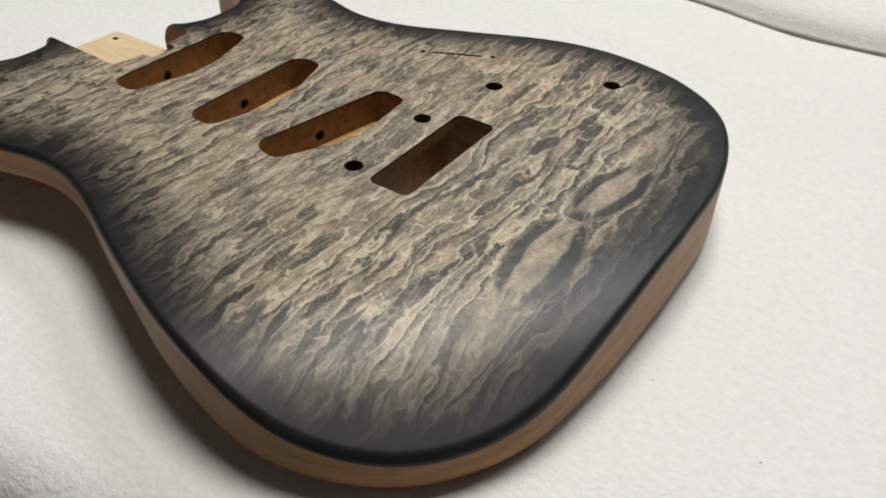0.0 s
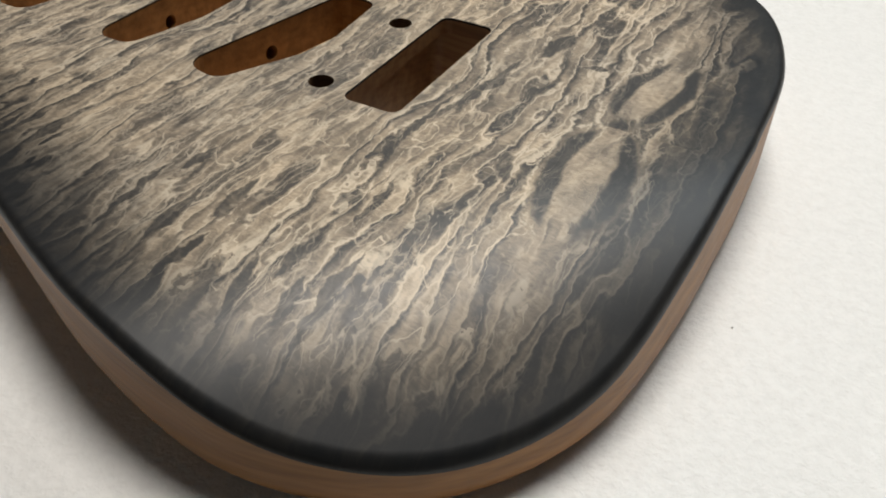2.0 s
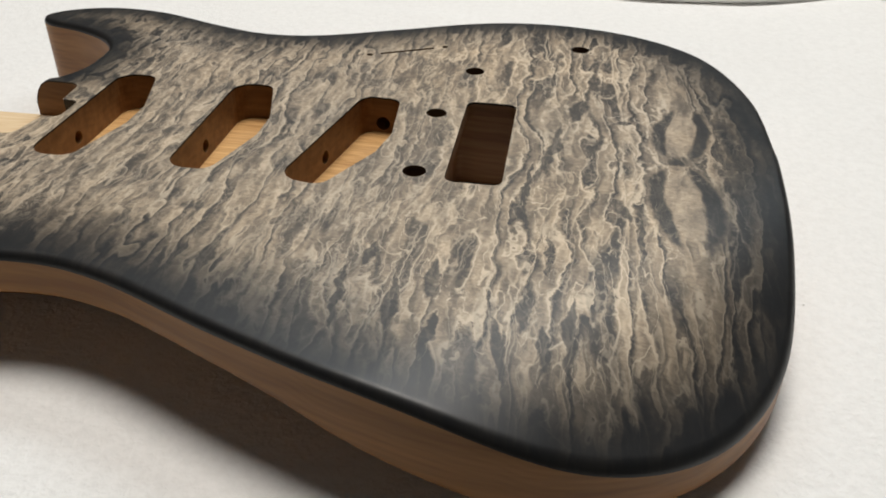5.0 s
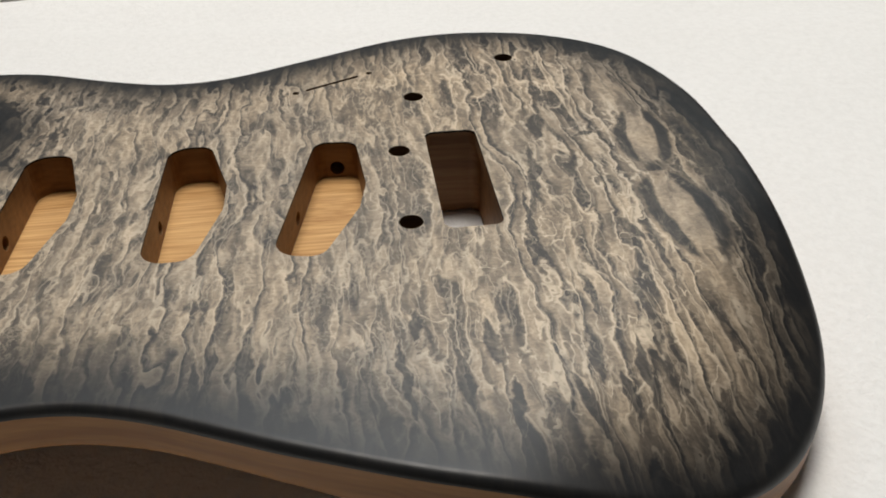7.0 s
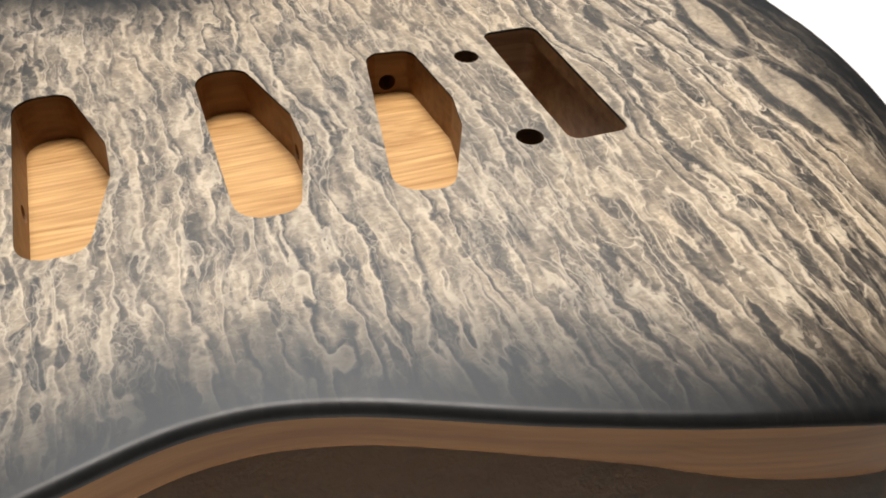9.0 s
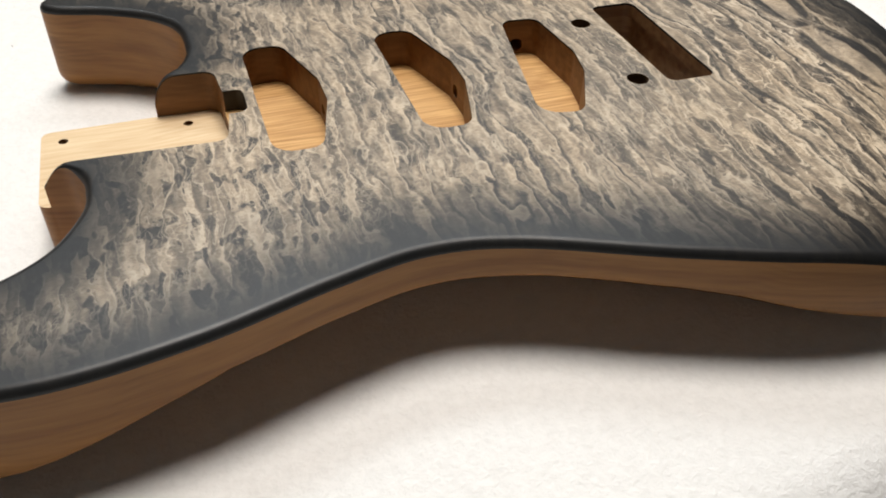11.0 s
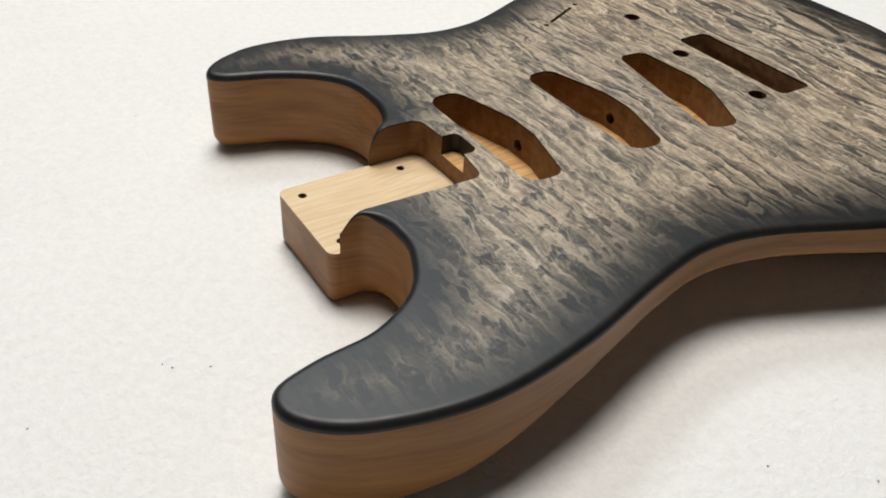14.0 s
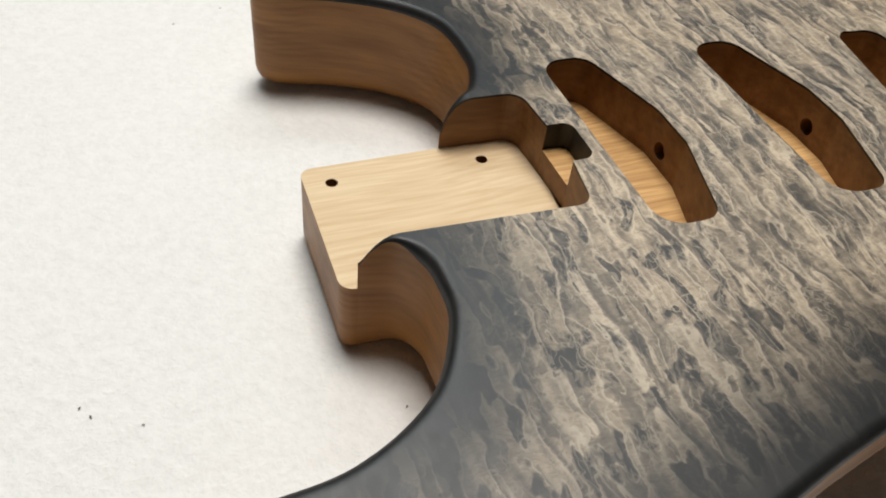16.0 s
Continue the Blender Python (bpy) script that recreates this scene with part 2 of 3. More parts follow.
    wood = m.mul(wood, m.ramp(tone, (0.3, (0.92, 0.95, 0.99)), (0.7, (1.12, 1.10, 1.06))))
    # burst
    edge = m.add("ShaderNodeAttribute", attribute_name="edge").outputs["Fac"]
    reach = m.math("ADD", 0.042, m.math("MULTIPLY", m.smooth(y, 0.0, -0.12), 0.006))
    reach = m.math("ADD", reach, m.math("MULTIPLY", m.smooth(x, 0.06, 0.14), 0.014))
    horns = either(times(m.smooth(x, -0.205, -0.265), m.smooth(y, -0.06, -0.09)), times(m.smooth(x, -0.175, -0.225), m.smooth(y, 0.06, 0.10)))
    reach = m.math("ADD", reach, m.math("MULTIPLY", horns, 0.012))
    waist = times(m.smooth(x, -0.25, -0.15), m.smooth(x, 0.06, -0.03), m.smooth(y, -0.03, -0.08))
    reach = m.math("ADD", reach, m.math("MULTIPLY", waist, 0.007))
    cloud = m.math("MULTIPLY", m.math("SUBTRACT", 0.35, dark), 0.007)
    cloud = m.math("ADD", cloud, m.math("MULTIPLY", m.math("SUBTRACT", m.noise(p, 30.0, 3.0), 0.5), 0.010))
    burst = m.smooth(m.math("ADD", edge, cloud), m.math("MULTIPLY", reach, 0.05), reach, 0.985, 0.0)
    wood = m.mix(burst, wood, (0.0065, 0.0070, 0.0078))
    m.put(m.bsdf.inputs["Roughness"], m.smooth(m.noise(p, 260.0, 3.0), 0.2, 0.8, 0.40, 0.48))
    m.bump(crinkle, 0.05, 0.0005)
    return m.colour(wood)


def plain_wood(name, dark, light, rough, rings=34.0, stretch=0.07, spec=0.4, across=1.0, wander=1.0, lines=0.0, pitch=0.0024):
    """Wood with long grain along x, soft year rings, pores and stains; lines: how strongly late-wood lines show."""
    m = Nodes(name, rough, spec)
    p = m.coords()
    x, y, z = m.add("ShaderNodeSeparateXYZ", {0: p}).outputs
    warp = m.noise(m.scaled(p, 0.5, 1.0, 1.0), 9.0, 2.0)
    q = m.add("ShaderNodeVectorMath", {0: m.scaled(p, stretch, across, 1.0), 1: m.add("ShaderNodeCombineXYZ", {1: m.math("MULTIPLY", warp, 0.03 * wander), 2: m.math("MULTIPLY", warp, 0.05 * wander)}).outputs[0]}, operation="ADD").outputs[0]
    ring = m.noise(q, rings * 6, 3.0, 0.55, 0.3)
    grain = m.noise(m.scaled(p, 0.05, across, 1.0), 900.0, 3.0, 0.65)
    blot = m.noise(p, 22.0, 3.0)
    f = m.math("ADD", m.math("MULTIPLY", ring, 0.62), m.math("ADD", m.math("MULTIPLY", grain, 0.2), m.math("MULTIPLY", blot, 0.18)))
    if lines:
        # the rings lie nearly flat and dip along the body
        level = m.math("ADD", z, m.math("ADD", m.math("MULTIPLY", x, 0.10), m.math("MULTIPLY", y, 0.16)))
        level = m.math("ADD", level, m.math("MULTIPLY", m.noise(m.scaled(p, 1.0, 1.0, 0.6), 16.0, 2.5), 0.026))
        wave = m.math("FRACT", m.math("DIVIDE", level, pitch))
        late = m.math("MULTIPLY", m.smooth(wave, 0.10, 0.70), m.smooth(wave, 1.0, 0.78))
        late = m.math("MULTIPLY", late, m.smooth(m.noise(p, 24.0, 3.0), 0.36, 0.62, 0.0, 1.0))
        f = m.math("SUBTRACT", f, m.math("MULTIPLY", late, lines))
    c = m.ramp(f, (0.36, dark), (0.62, light))
    m.put(m.bsdf.inputs["Roughness"], m.smooth(grain, 0.2, 0.8, rough - 0.05, rough + 0.08))
    m.bump(grain, 0.12, 0.0005)
    return m.colour(c)


def fleece():
    """White brushed fleece: nubby pile, soft sheen."""
    m = Nodes("white_fleece", 0.95, 0.05)
    p = m.coords()
    nub = m.noise(p, 420.0, 4.0, 0.65, 0.3)
    lump = m.noise(p, 190.0, 3.0, 0.5, 0.2)
    slow = m.noise(p, 6.0, 2.0)
    c = m.ramp(m.math("ADD", m.math("MULTIPLY", nub, 0.5), m.math("MULTIPLY", lump, 0.5)), (0.34, (0.77, 0.76, 0.735)), (0.6, (0.83, 0.82, 0.795)))
    c = m.mul(c, m.ramp(slow, (0.3, (0.97, 0.97, 0.97)), (0.7, (1.0, 1.0, 1.0))))
    m.bsdf.inputs["Sheen Weight"].default_value = 0.15
    h = m.math("ADD", m.math("MULTIPLY", nub, 0.6), m.math("MULTIPLY", lump, 0.6))
    m.bump(h, 0.5, 0.0024)
    return m.colour(c)


def plaster(name, colour):
    m = Nodes(name, 0.85, 0.2)
    p = m.coords()
    n = m.noise(p, 3.0, 4.0)
    m.bump(m.noise(p, 180.0, 3.0), 0.1, 0.002)
    return m.colour(m.mul(colour, m.ramp(n, (0.3, (0.94, 0.94, 0.94)), (0.7, (1.0, 1.0, 1.0)))))


MAPLE = quilted_maple()
SIDE_WOOD = plain_wood("oiled_side_wood", (0.232, 0.099, 0.027), (0.390, 0.181, 0.053), 0.44, 30.0, 0.04, 0.33, 0.22, 0.35, 0.06, 0.0031)
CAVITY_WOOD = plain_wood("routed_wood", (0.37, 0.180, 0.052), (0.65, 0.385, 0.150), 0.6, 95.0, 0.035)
# cavity and pocket walls: the routed wood again, with their shade put into the colour
SHADED_WOOD = plain_wood("shaded_routed_wood", (0.160, 0.070, 0.022), (0.275, 0.134, 0.046), 0.5, 34.0, 0.04, lines=0.05, pitch=0.0033)
# slot and bolt-hole walls, also darkened in colour for the shade inside
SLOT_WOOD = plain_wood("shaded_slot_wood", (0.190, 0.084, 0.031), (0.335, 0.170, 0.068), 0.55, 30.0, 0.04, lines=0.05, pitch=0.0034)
# much darker than the routed wood, for the small holes
HOLE_WOOD = plain_wood("dark_hole_wood", (0.070, 0.037, 0.017), (0.180, 0.098, 0.045), 0.6)
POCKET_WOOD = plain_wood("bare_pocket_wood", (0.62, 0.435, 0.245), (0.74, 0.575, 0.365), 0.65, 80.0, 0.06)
# black stain of the cut rims, and the painted shade of the pocket's notch
STAIN_AND_SHADE = plain_wood("black_stain_and_shade_wood", (0.010, 0.009, 0.008), (0.030, 0.024, 0.018), 0.5)
FLEECE = fleece()
# room paints set for bounce: dark ones hold it down, the pale one adds fill
WALL_PAINT = plaster("wall_paint", (0.08, 0.08, 0.079))
FILL_PAINT = plaster("fill_wall_paint", (0.23, 0.226, 0.218))
CEILING_PAINT = plaster("ceiling_paint", (0.11, 0.11, 0.108))
FLOOR_WOOD = plain_wood("floor_wood", (0.16, 0.120, 0.085), (0.30, 0.235, 0.175), 0.5)
LINT = Nodes("dark_lint", 0.9, 0.1).colour((0.20, 0.18, 0.165))


# ---------------------------------------------------------------- mesh helpers
def part(name, bm, material, parent=None, label=""):
    """Links a bmesh as one mesh object under a thing."""
    me = bpy.data.meshes.new(name)
    bm.normal_update()
    bm.to_mesh(me)
    bm.free()
    for mat in material if isinstance(material, (list, tuple)) else [material]:
        me.materials.append(mat)
    ob = new(name, me)
    if parent:
        ob.parent = parent
    return tagged(ob, label)


def mesh_part(name, verts, faces, material, parent=None, label="", smooth=True, attribute=None):
    me = bpy.data.meshes.new(name)
    me.from_pydata([tuple(v) for v in verts], [], faces)
    if attribute is not None:
        layer = me.attributes.new("edge", "FLOAT", "POINT")
        layer.data.foreach_set("value", np.asarray(attribute, dtype=np.float32))
    me.polygons.foreach_set("use_smooth", [smooth] * len(faces))
    me.update()
    for mat in material if isinstance(material, (list, tuple)) else [material]:
        me.materials.append(mat)
    ob = new(name, me)
    if parent:
        ob.parent = parent
    return tagged(ob, label)


def spline(points, steps=10):
    """A Catmull-Rom curve through points in millimetres; metres out."""
    p = [np.array(a, float) / 1000 for a in points]
    p = [2 * p[0] - p[1], *p, 2 * p[-1] - p[-2]]
    out = []
    for i in range(1, len(p) - 2):
        a, b, c, d = p[i - 1 : i + 3]
        for k in range(steps):
            t = k / steps
            out.append(0.5 * (2 * b + (c - a) * t + (2 * a - 5 * b + 4 * c - d) * t * t + (3 * b - a - 3 * c + d) * t**3))
    out.append(p[-2])
    return np.array(out)


def rounded(corners, steps=6):
    """A closed loop from corners (x, y, radius) in millimetres, each rounded; metres out."""
    out, n = [], len(corners)
    for i, (x, y, r) in enumerate(corners):
        c = np.array((x, y), float)
        a = np.array(corners[i - 1][:2], float) - c
        b = np.array(corners[(i + 1) % n][:2], float) - c
        la, lb = np.hypot(*a), np.hypot(*b)
        a, b = a / la, b / lb
        half = math.acos(max(-1, min(1, float(a @ b)))) / 2
        cut = min(r / math.tan(half), 0.95 * la, 0.95 * lb) if min(corners[i - 1][2], corners[(i + 1) % n][2]) < 0.05 else min(r / math.tan(half), 0.49 * la, 0.49 * lb)
        rad = cut * math.tan(half)
        mid = c + (a + b) / np.hypot(*(a + b)) * (rad / math.sin(half))
        s, e = c + a * cut - mid, c + b * cut - mid
        a0 = math.atan2(s[1], s[0])
        da = (math.atan2(e[1], e[0]) - a0 + math.pi) % (2 * math.pi) - math.pi
        out += [mid + rad * np.array((math.cos(a0 + da * k / steps), math.sin(a0 + da * k / steps))) for k in range(steps + 1)]
    return np.array(out) / 1000


def circle(x, y, r, n=28):
    return np.array([(x + r * math.cos(2 * math.pi * k / n), y + r * math.sin(2 * math.pi * k / n)) for k in range(n)])


def turned(loop, degrees, about):
    c, s = math.cos(radians(degrees)), math.sin(radians(degrees))
    return (loop - about) @ np.array(((c, s), (-s, c))) + about


def inside(pts, loop):
    """Which of pts lie within the closed loop."""
    pts, odd = np.asarray(pts), np.zeros(len(pts), bool)
    for (x1, y1), (x2, y2) in zip(loop, np.roll(loop, -1, 0)):
        if y1 != y2:
            hit = (y1 > pts[:, 1]) != (y2 > pts[:, 1])
            odd ^= hit & (pts[:, 0] < (x2 - x1) * (pts[:, 1] - y1) / (y2 - y1) + x1)
    return odd


def away(pts, loop, closed=True):
    """The distance of each of pts from a polyline."""
    a = np.asarray(loop)
    b = np.roll(a, -1, 0) if closed else a[1:]
    a = a if closed else a[:-1]
    best = np.full(len(pts), 9.0)
    for p, q in zip(a, b):
        d = q - p
        t = np.clip(((pts - p) @ d) / max(d @ d, 1e-12), 0, 1)
        best = np.minimum(best, np.hypot(*(pts - p - t[:, None] * d).T))
    return best


def filled(outer, holes, step):
    """Triangles that fill outer but for the holes, on a grid of that step: points, faces."""
    from mathutils.geometry import delaunay_2d_cdt
    lo, hi = outer.min(0), outer.max(0)
    gx, gy = np.meshgrid(np.arange(lo[0], hi[0], step), np.arange(lo[1], hi[1], step))
    g = np.stack([gx.ravel(), gy.ravel()], 1) + 1e-5
    keep = inside(g, outer)
    g = g[keep]
    ok = away(g, outer) > step * 0.6
    for h in holes:
        ok &= ~inside(g, h) & (away(g, h) > step * 0.5)
    g = g[ok]
    pts, edges = [], []
    for loop in (outer, *holes):
        k = len(pts)
        pts += [Vector(p) for p in loop]
        edges += [(k + i, k + (i + 1) % len(loop)) for i in range(len(loop))]
    pts += [Vector(p) for p in g]
    v, _, f, *_ = delaunay_2d_cdt(pts, edges, [], 0, 1e-7)
    v = np.array([tuple(a) for a in v])
    mid = np.array([v[list(t)].mean(0) for t in f])
    good = inside(mid, outer)
    for h in holes:
        good &= ~inside(mid, h)
    faces = []
    for t, o in zip(f, good):
        if o:
            a, b, c = v[list(t)]
            up = (b[0] - a[0]) * (c[1] - a[1]) - (b[1] - a[1]) * (c[0] - a[0]) > 0
            faces.append(tuple(t) if up else tuple(t)[::-1])
    return v, faces


# ---------------------------------------------------------------- room
def box(name, lo, hi, material, label, kind="structure"):
    bm = bmesh.new()
    bmesh.ops.create_cube(bm, size=1)
    for v in bm.verts:
        v.co = Vector([lo[i] if v.co[i] < 0 else hi[i] for i in range(3)])
    bmesh.ops.bevel(bm, geom=bm.edges[:], offset=0.004, segments=1)
    return tagged(part(name, bm, material), label, kind=kind)


FLOOR_Z, CEIL_Z = -0.78, 2.25
NORTH = 1.34
# the room is unseen, added to close the scene and steer the bounced light
box("floor", (-2.2, -2.0, FLOOR_Z - 0.1), (2.4, NORTH, FLOOR_Z), FLOOR_WOOD, "brown wooden floor of the room")
box("ceiling", (-2.2, -2.0, CEIL_Z), (2.4, NORTH, CEIL_Z + 0.1), CEILING_PAINT, "plain grey ceiling of the room")
box("wall_south", (-2.2, -2.1, FLOOR_Z - 0.1), (2.4, -2.0, CEIL_Z + 0.1), FILL_PAINT, "plain pale unseen wall that reflects fill light")
box("wall_west", (-2.3, -2.12, FLOOR_Z - 0.1), (-2.2, NORTH + 0.12, CEIL_Z + 0.1), WALL_PAINT, "plain grey wall of the room")
box("wall_east", (2.4, -2.12, FLOOR_Z - 0.1), (2.5, NORTH + 0.12, CEIL_Z + 0.1), WALL_PAINT, "plain grey wall of the room")


def blocks(bm, pieces):
    for lo, hi in pieces:
        made = bmesh.ops.create_cube(bm, size=1)["verts"]
        for v in made:
            v.co = Vector([lo[i] if v.co[i] < 0 else hi[i] for i in range(3)])


def wall_with_window():
    """The wall behind, with an opening for the window."""
    x0, x1 = WINDOW_AT[0] - WINDOW_SIZE[0] / 2, WINDOW_AT[0] + WINDOW_SIZE[0] / 2
    z0, z1 = WINDOW_AT[2] - WINDOW_SIZE[1] / 2, WINDOW_AT[2] + WINDOW_SIZE[1] / 2
    a, b = NORTH, NORTH + 0.12
    lo, hi = FLOOR_Z - 0.1, CEIL_Z + 0.1
    bm = bmesh.new()
    blocks(bm, [((-2.2, a, lo), (x0, b, hi)), ((x1, a, lo), (2.4, b, hi)), ((x0, a, lo), (x1, b, z0)), ((x0, a, z1), (x1, b, hi))])
    tagged(part("wall_north", bm, WALL_PAINT), "plain grey wall with a window", kind="structure")
    bm = bmesh.new()
    w = 0.03
    blocks(bm, [((x0, a + 0.08, z0), (x0 + w, a + 0.115, z1)), ((x1 - w, a + 0.08, z0), (x1, a + 0.115, z1)),
                ((x0 + w, a + 0.08, z0), (x1 - w, a + 0.115, z0 + w)), ((x0 + w, a + 0.08, z1 - w), (x1 - w, a + 0.115, z1))])
    tagged(part("window_1", bm, CEILING_PAINT), "plain window frame in the wall", kind="structure")


wall_with_window()
FRONT, FRONT_SLOPE = -0.234, 0.2


def front(x):
    """Where the work surface ends towards the camera."""
    return FRONT + FRONT_SLOPE * (x + 0.05)


def platform():
    bm = bmesh.new()
    low = [(-1.2, front(-1.2) + 0.008), (1.3, front(1.3) + 0.008), (1.3, 1.0), (-1.2, 1.0)]
    a = [bm.verts.new((x, y, FLOOR_Z)) for x, y in low]
    b = [bm.verts.new((x, y, -0.0065)) for x, y in low]
    bm.faces.new(a[::-1])
    bm.faces.new(b)
    for k in range(4):
        bm.faces.new((a[k], a[(k + 1) % 4], b[(k + 1) % 4], b[k]))
    bmesh.ops.bevel(bm, geom=[e for e in bm.edges if all(v.co.z > -0.1 for v in e.verts)], offset=0.02, segments=4, affect="EDGES")
    return tagged(part("platform", bm, FLOOR_WOOD), "low wooden work surface under a white blanket", kind="structure")


platform()


# ---------------------------------------------------------------- blanket
def blanket_height(x, y):
    n = noise.noise((x * 5.0, y * 5.0, 0.3)) * 0.0035 + noise.noise((x * 17.0, y * 17.0, 4.1)) * 0.0012
    near = min(1.0, max(0.0, (math.hypot((x + 0.07) / 0.30, y / 0.20) - 0.85) / 0.5))
    crease = 0.0016 * math.exp(-(((y - 0.285 + 0.03 * math.sin(5 * x)) / 0.012) ** 2))
    return n * near - 0.001 * near + crease


def blanket():
    r, drop = 0.035, 0.32
    xs = np.linspace(-1.15, 1.25, 241)
    path = [(y, 0.0, 1.0) for y in np.arange(0.95, FRONT + r, -0.010)]
    path += [(FRONT + r - r * math.sin(a), -r + r * math.cos(a), math.cos(a)) for a in np.linspace(0.1, math.pi / 2, 12)]
    path += [(FRONT, -r - d, 0.0) for d in np.arange(0.012, drop, 0.012)]
    verts, faces = [], []
    for y, z, up in path:
        for x in xs:
            y0 = y + FRONT_SLOPE * (x + 0.05) * min(1.0, max(0.0, (0.10 - y) / 0.30))
            h = blanket_height(x, y0 + z)
            verts.append((x, y0 - h * (1 - up) - 0.006 * (1 - up) * math.sin(9 * x), z + h * up))
    top = len(verts)
    for (x, y, z), (_, _, up) in zip(verts[:top], [q for q in path for _ in xs]):
        verts.append((x, y + 0.005 * (1 - up), z - 0.005 * up))
    w, h = len(xs), len(path)
    for j in range(h - 1):
        for i in range(w - 1):
            a = j * w + i
            faces.append((a, a + w, a + w + 1, a + 1))
            faces.append((a + top, a + 1 + top, a + w + 1 + top, a + w + top))
    rim = [*range(w), *[j * w + w - 1 for j in range(1, h)], *[(h - 1) * w + i for i in range(w - 2, -1, -1)], *[j * w for j in range(h - 2, 0, -1)]]
    for a, b in zip(rim, rim[1:] + rim[:1]):
        faces.append((a, b, b + top, a + top))
    return tagged(mesh_part("blanket", verts, faces, FLEECE), "white brushed fleece blanket spread flat and hanging over the front edge", "blanket")


FOLD_X = (-1.1, -0.42, -0.364, -0.315, -0.288, -0.228, -0.18, -0.125, -0.071, -0.02, 0.03, 0.057, 0.083, 0.108, 0.157, 0.208, 0.25, 0.304, 0.337, 0.40, 1.2)
FOLD_Y = (0.43, 0.425, 0.416, 0.404, 0.405, 0.423, 0.408, 0.402, 0.393, 0.394, 0.395, 0.386, 0.379, 0.377, 0.378, 0.388, 0.401, 0.424, 0.408, 0.402, 0.42)


def folded_blanket():
    """The rest of the blanket, turned over into a low soft fold behind the body."""
    verts, faces = [], []
    xs = np.linspace(-1.1, 1.2, 461)
    line = np.interp(xs, FOLD_X, FOLD_Y)
    line = np.convolve(np.pad(line, 4, mode="edge"), np.ones(9) / 9, mode="valid")
    profile = [(-0.0070, 0.0006), (-0.0055, 0.0022), (-0.0030, 0.0052), (-0.0005, 0.0090), (0.0035, 0.0128), (0.0105, 0.0162), (0.022, 0.0190), (0.040, 0.0215), (0.065, 0.0245), (0.100, 0.0285),
               (0.150, 0.0310), (0.205, 0.0280), (0.260, 0.0180), (0.310, 0.0080), (0.330, 0.0030), (0.200, 0.0008), (0.080, 0.0008)]
    ring = len(profile)
    for x, y in zip(xs, line):
        puff = 1.0 + 0.25 * noise.noise((x * 4.0, 1.0, 0.0))
        for dy, z in profile:
            w = noise.noise((x * 9.0, dy * 30.0, z * 60.0)) * 0.003 * min(1.0, z / 0.01)
            verts.append((x, y + dy + w, z * puff + w))
    n = len(xs)
    for j in range(n - 1):
        for k in range(ring):
            a, b = j * ring + k, j * ring + (k + 1) % ring
            faces.append((a, a + ring, b + ring, b))
    faces.append(tuple(range(ring)))
    faces.append(tuple((n - 1) * ring + k for k in range(ring))[::-1])
    return tagged(mesh_part("folded_blanket", verts, faces, FLEECE), "white fleece blanket turned over into a low soft fold", "blanket")


blanket()
folded_blanket()


# ---------------------------------------------------------------- guitar body
TOP = 0.0445          # height of the flat top
POCKET = 0.0256       # floor of the neck pocket
ROUT = 0.0265         # floor of the pickup cavities
LIP = 0.0034          # depth of the dark cap at the edge
ROUND = 0.0032

TREBLE = [(148.6, 10), (146.3, 70), (129.1, 120.5), (96, 149.1), (51.7, 160.9), (9, 156.5), (-38.7, 136.1), (-79.4, 118.6), (-110, 115.2),
          (-139.6, 123.1), (-179.6, 138.3), (-212.1, 140.9), (-235.1, 132.7), (-245.8, 120.7), (-239.8, 111.5), (-217.4, 104.2), (-197.4, 92.9), (-185.5, 77.5),
          (-183.2, 57), (-185.0, 45.5), (-189.6, 36.2), (-195.2, 31.4), (-200.6, 29)]
BASS = [(-243.5, -25.5), (-234, -28), (-229.4, -34.5), (-227.8, -43), (-229.3, -56.9), (-240.7, -76.3), (-261.8, -88.6), (-286.7, -91.9), (-303.2, -97.8),
        (-303.7, -111.5), (-284.7, -125.9), (-245.1, -134.6), (-199.4, -129.5), (-154.1, -117.2), (-122.1, -111.5), (-90.5, -117), (-40.4, -137.9), (9.7, -155.3),
        (55.1, -161), (90.4, -151.9), (118.6, -130.5), (137.8, -96.9), (145.6, -49.9), (148.6, 10)]
OUTER = np.vstack([spline(BASS)[:-1], spline(TREBLE)])     # from the heel round the tail back to the heel
HEEL = rounded([(-200.6, 29, 0.01), (-248, 28.5, 4), (-248, -25.5, 4.2), (-243.5, -25.5, 0.01)])[6:-6]
BAY = rounded([(-200.6, 29, 0.01), (-174.3, 28.4, 6), (-172.9, 9.3, 0.3), (-164.7, 9.3, 3.5), (-164.7, -9, 4), (-172.6, -9, 0.3),
               (-175.4, -28.0, 5), (-243.5, -25.5, 0.01)])[6:-6]     # the pocket's edge with the notch at its end
LEDGE = 0.0350        # floor of the notch at the pocket's end


def finer(line, step=0.0022):
    """The polyline with long runs cut into short ones."""
    out = [line[0]]
    for p, q in zip(line[:-1], line[1:]):
        k = max(1, int(np.hypot(*(q - p)) / step))
        out += [p + (q - p) * (i / k) for i in range(1, k + 1)]
    return np.array(out)


BAY = finer(BAY)


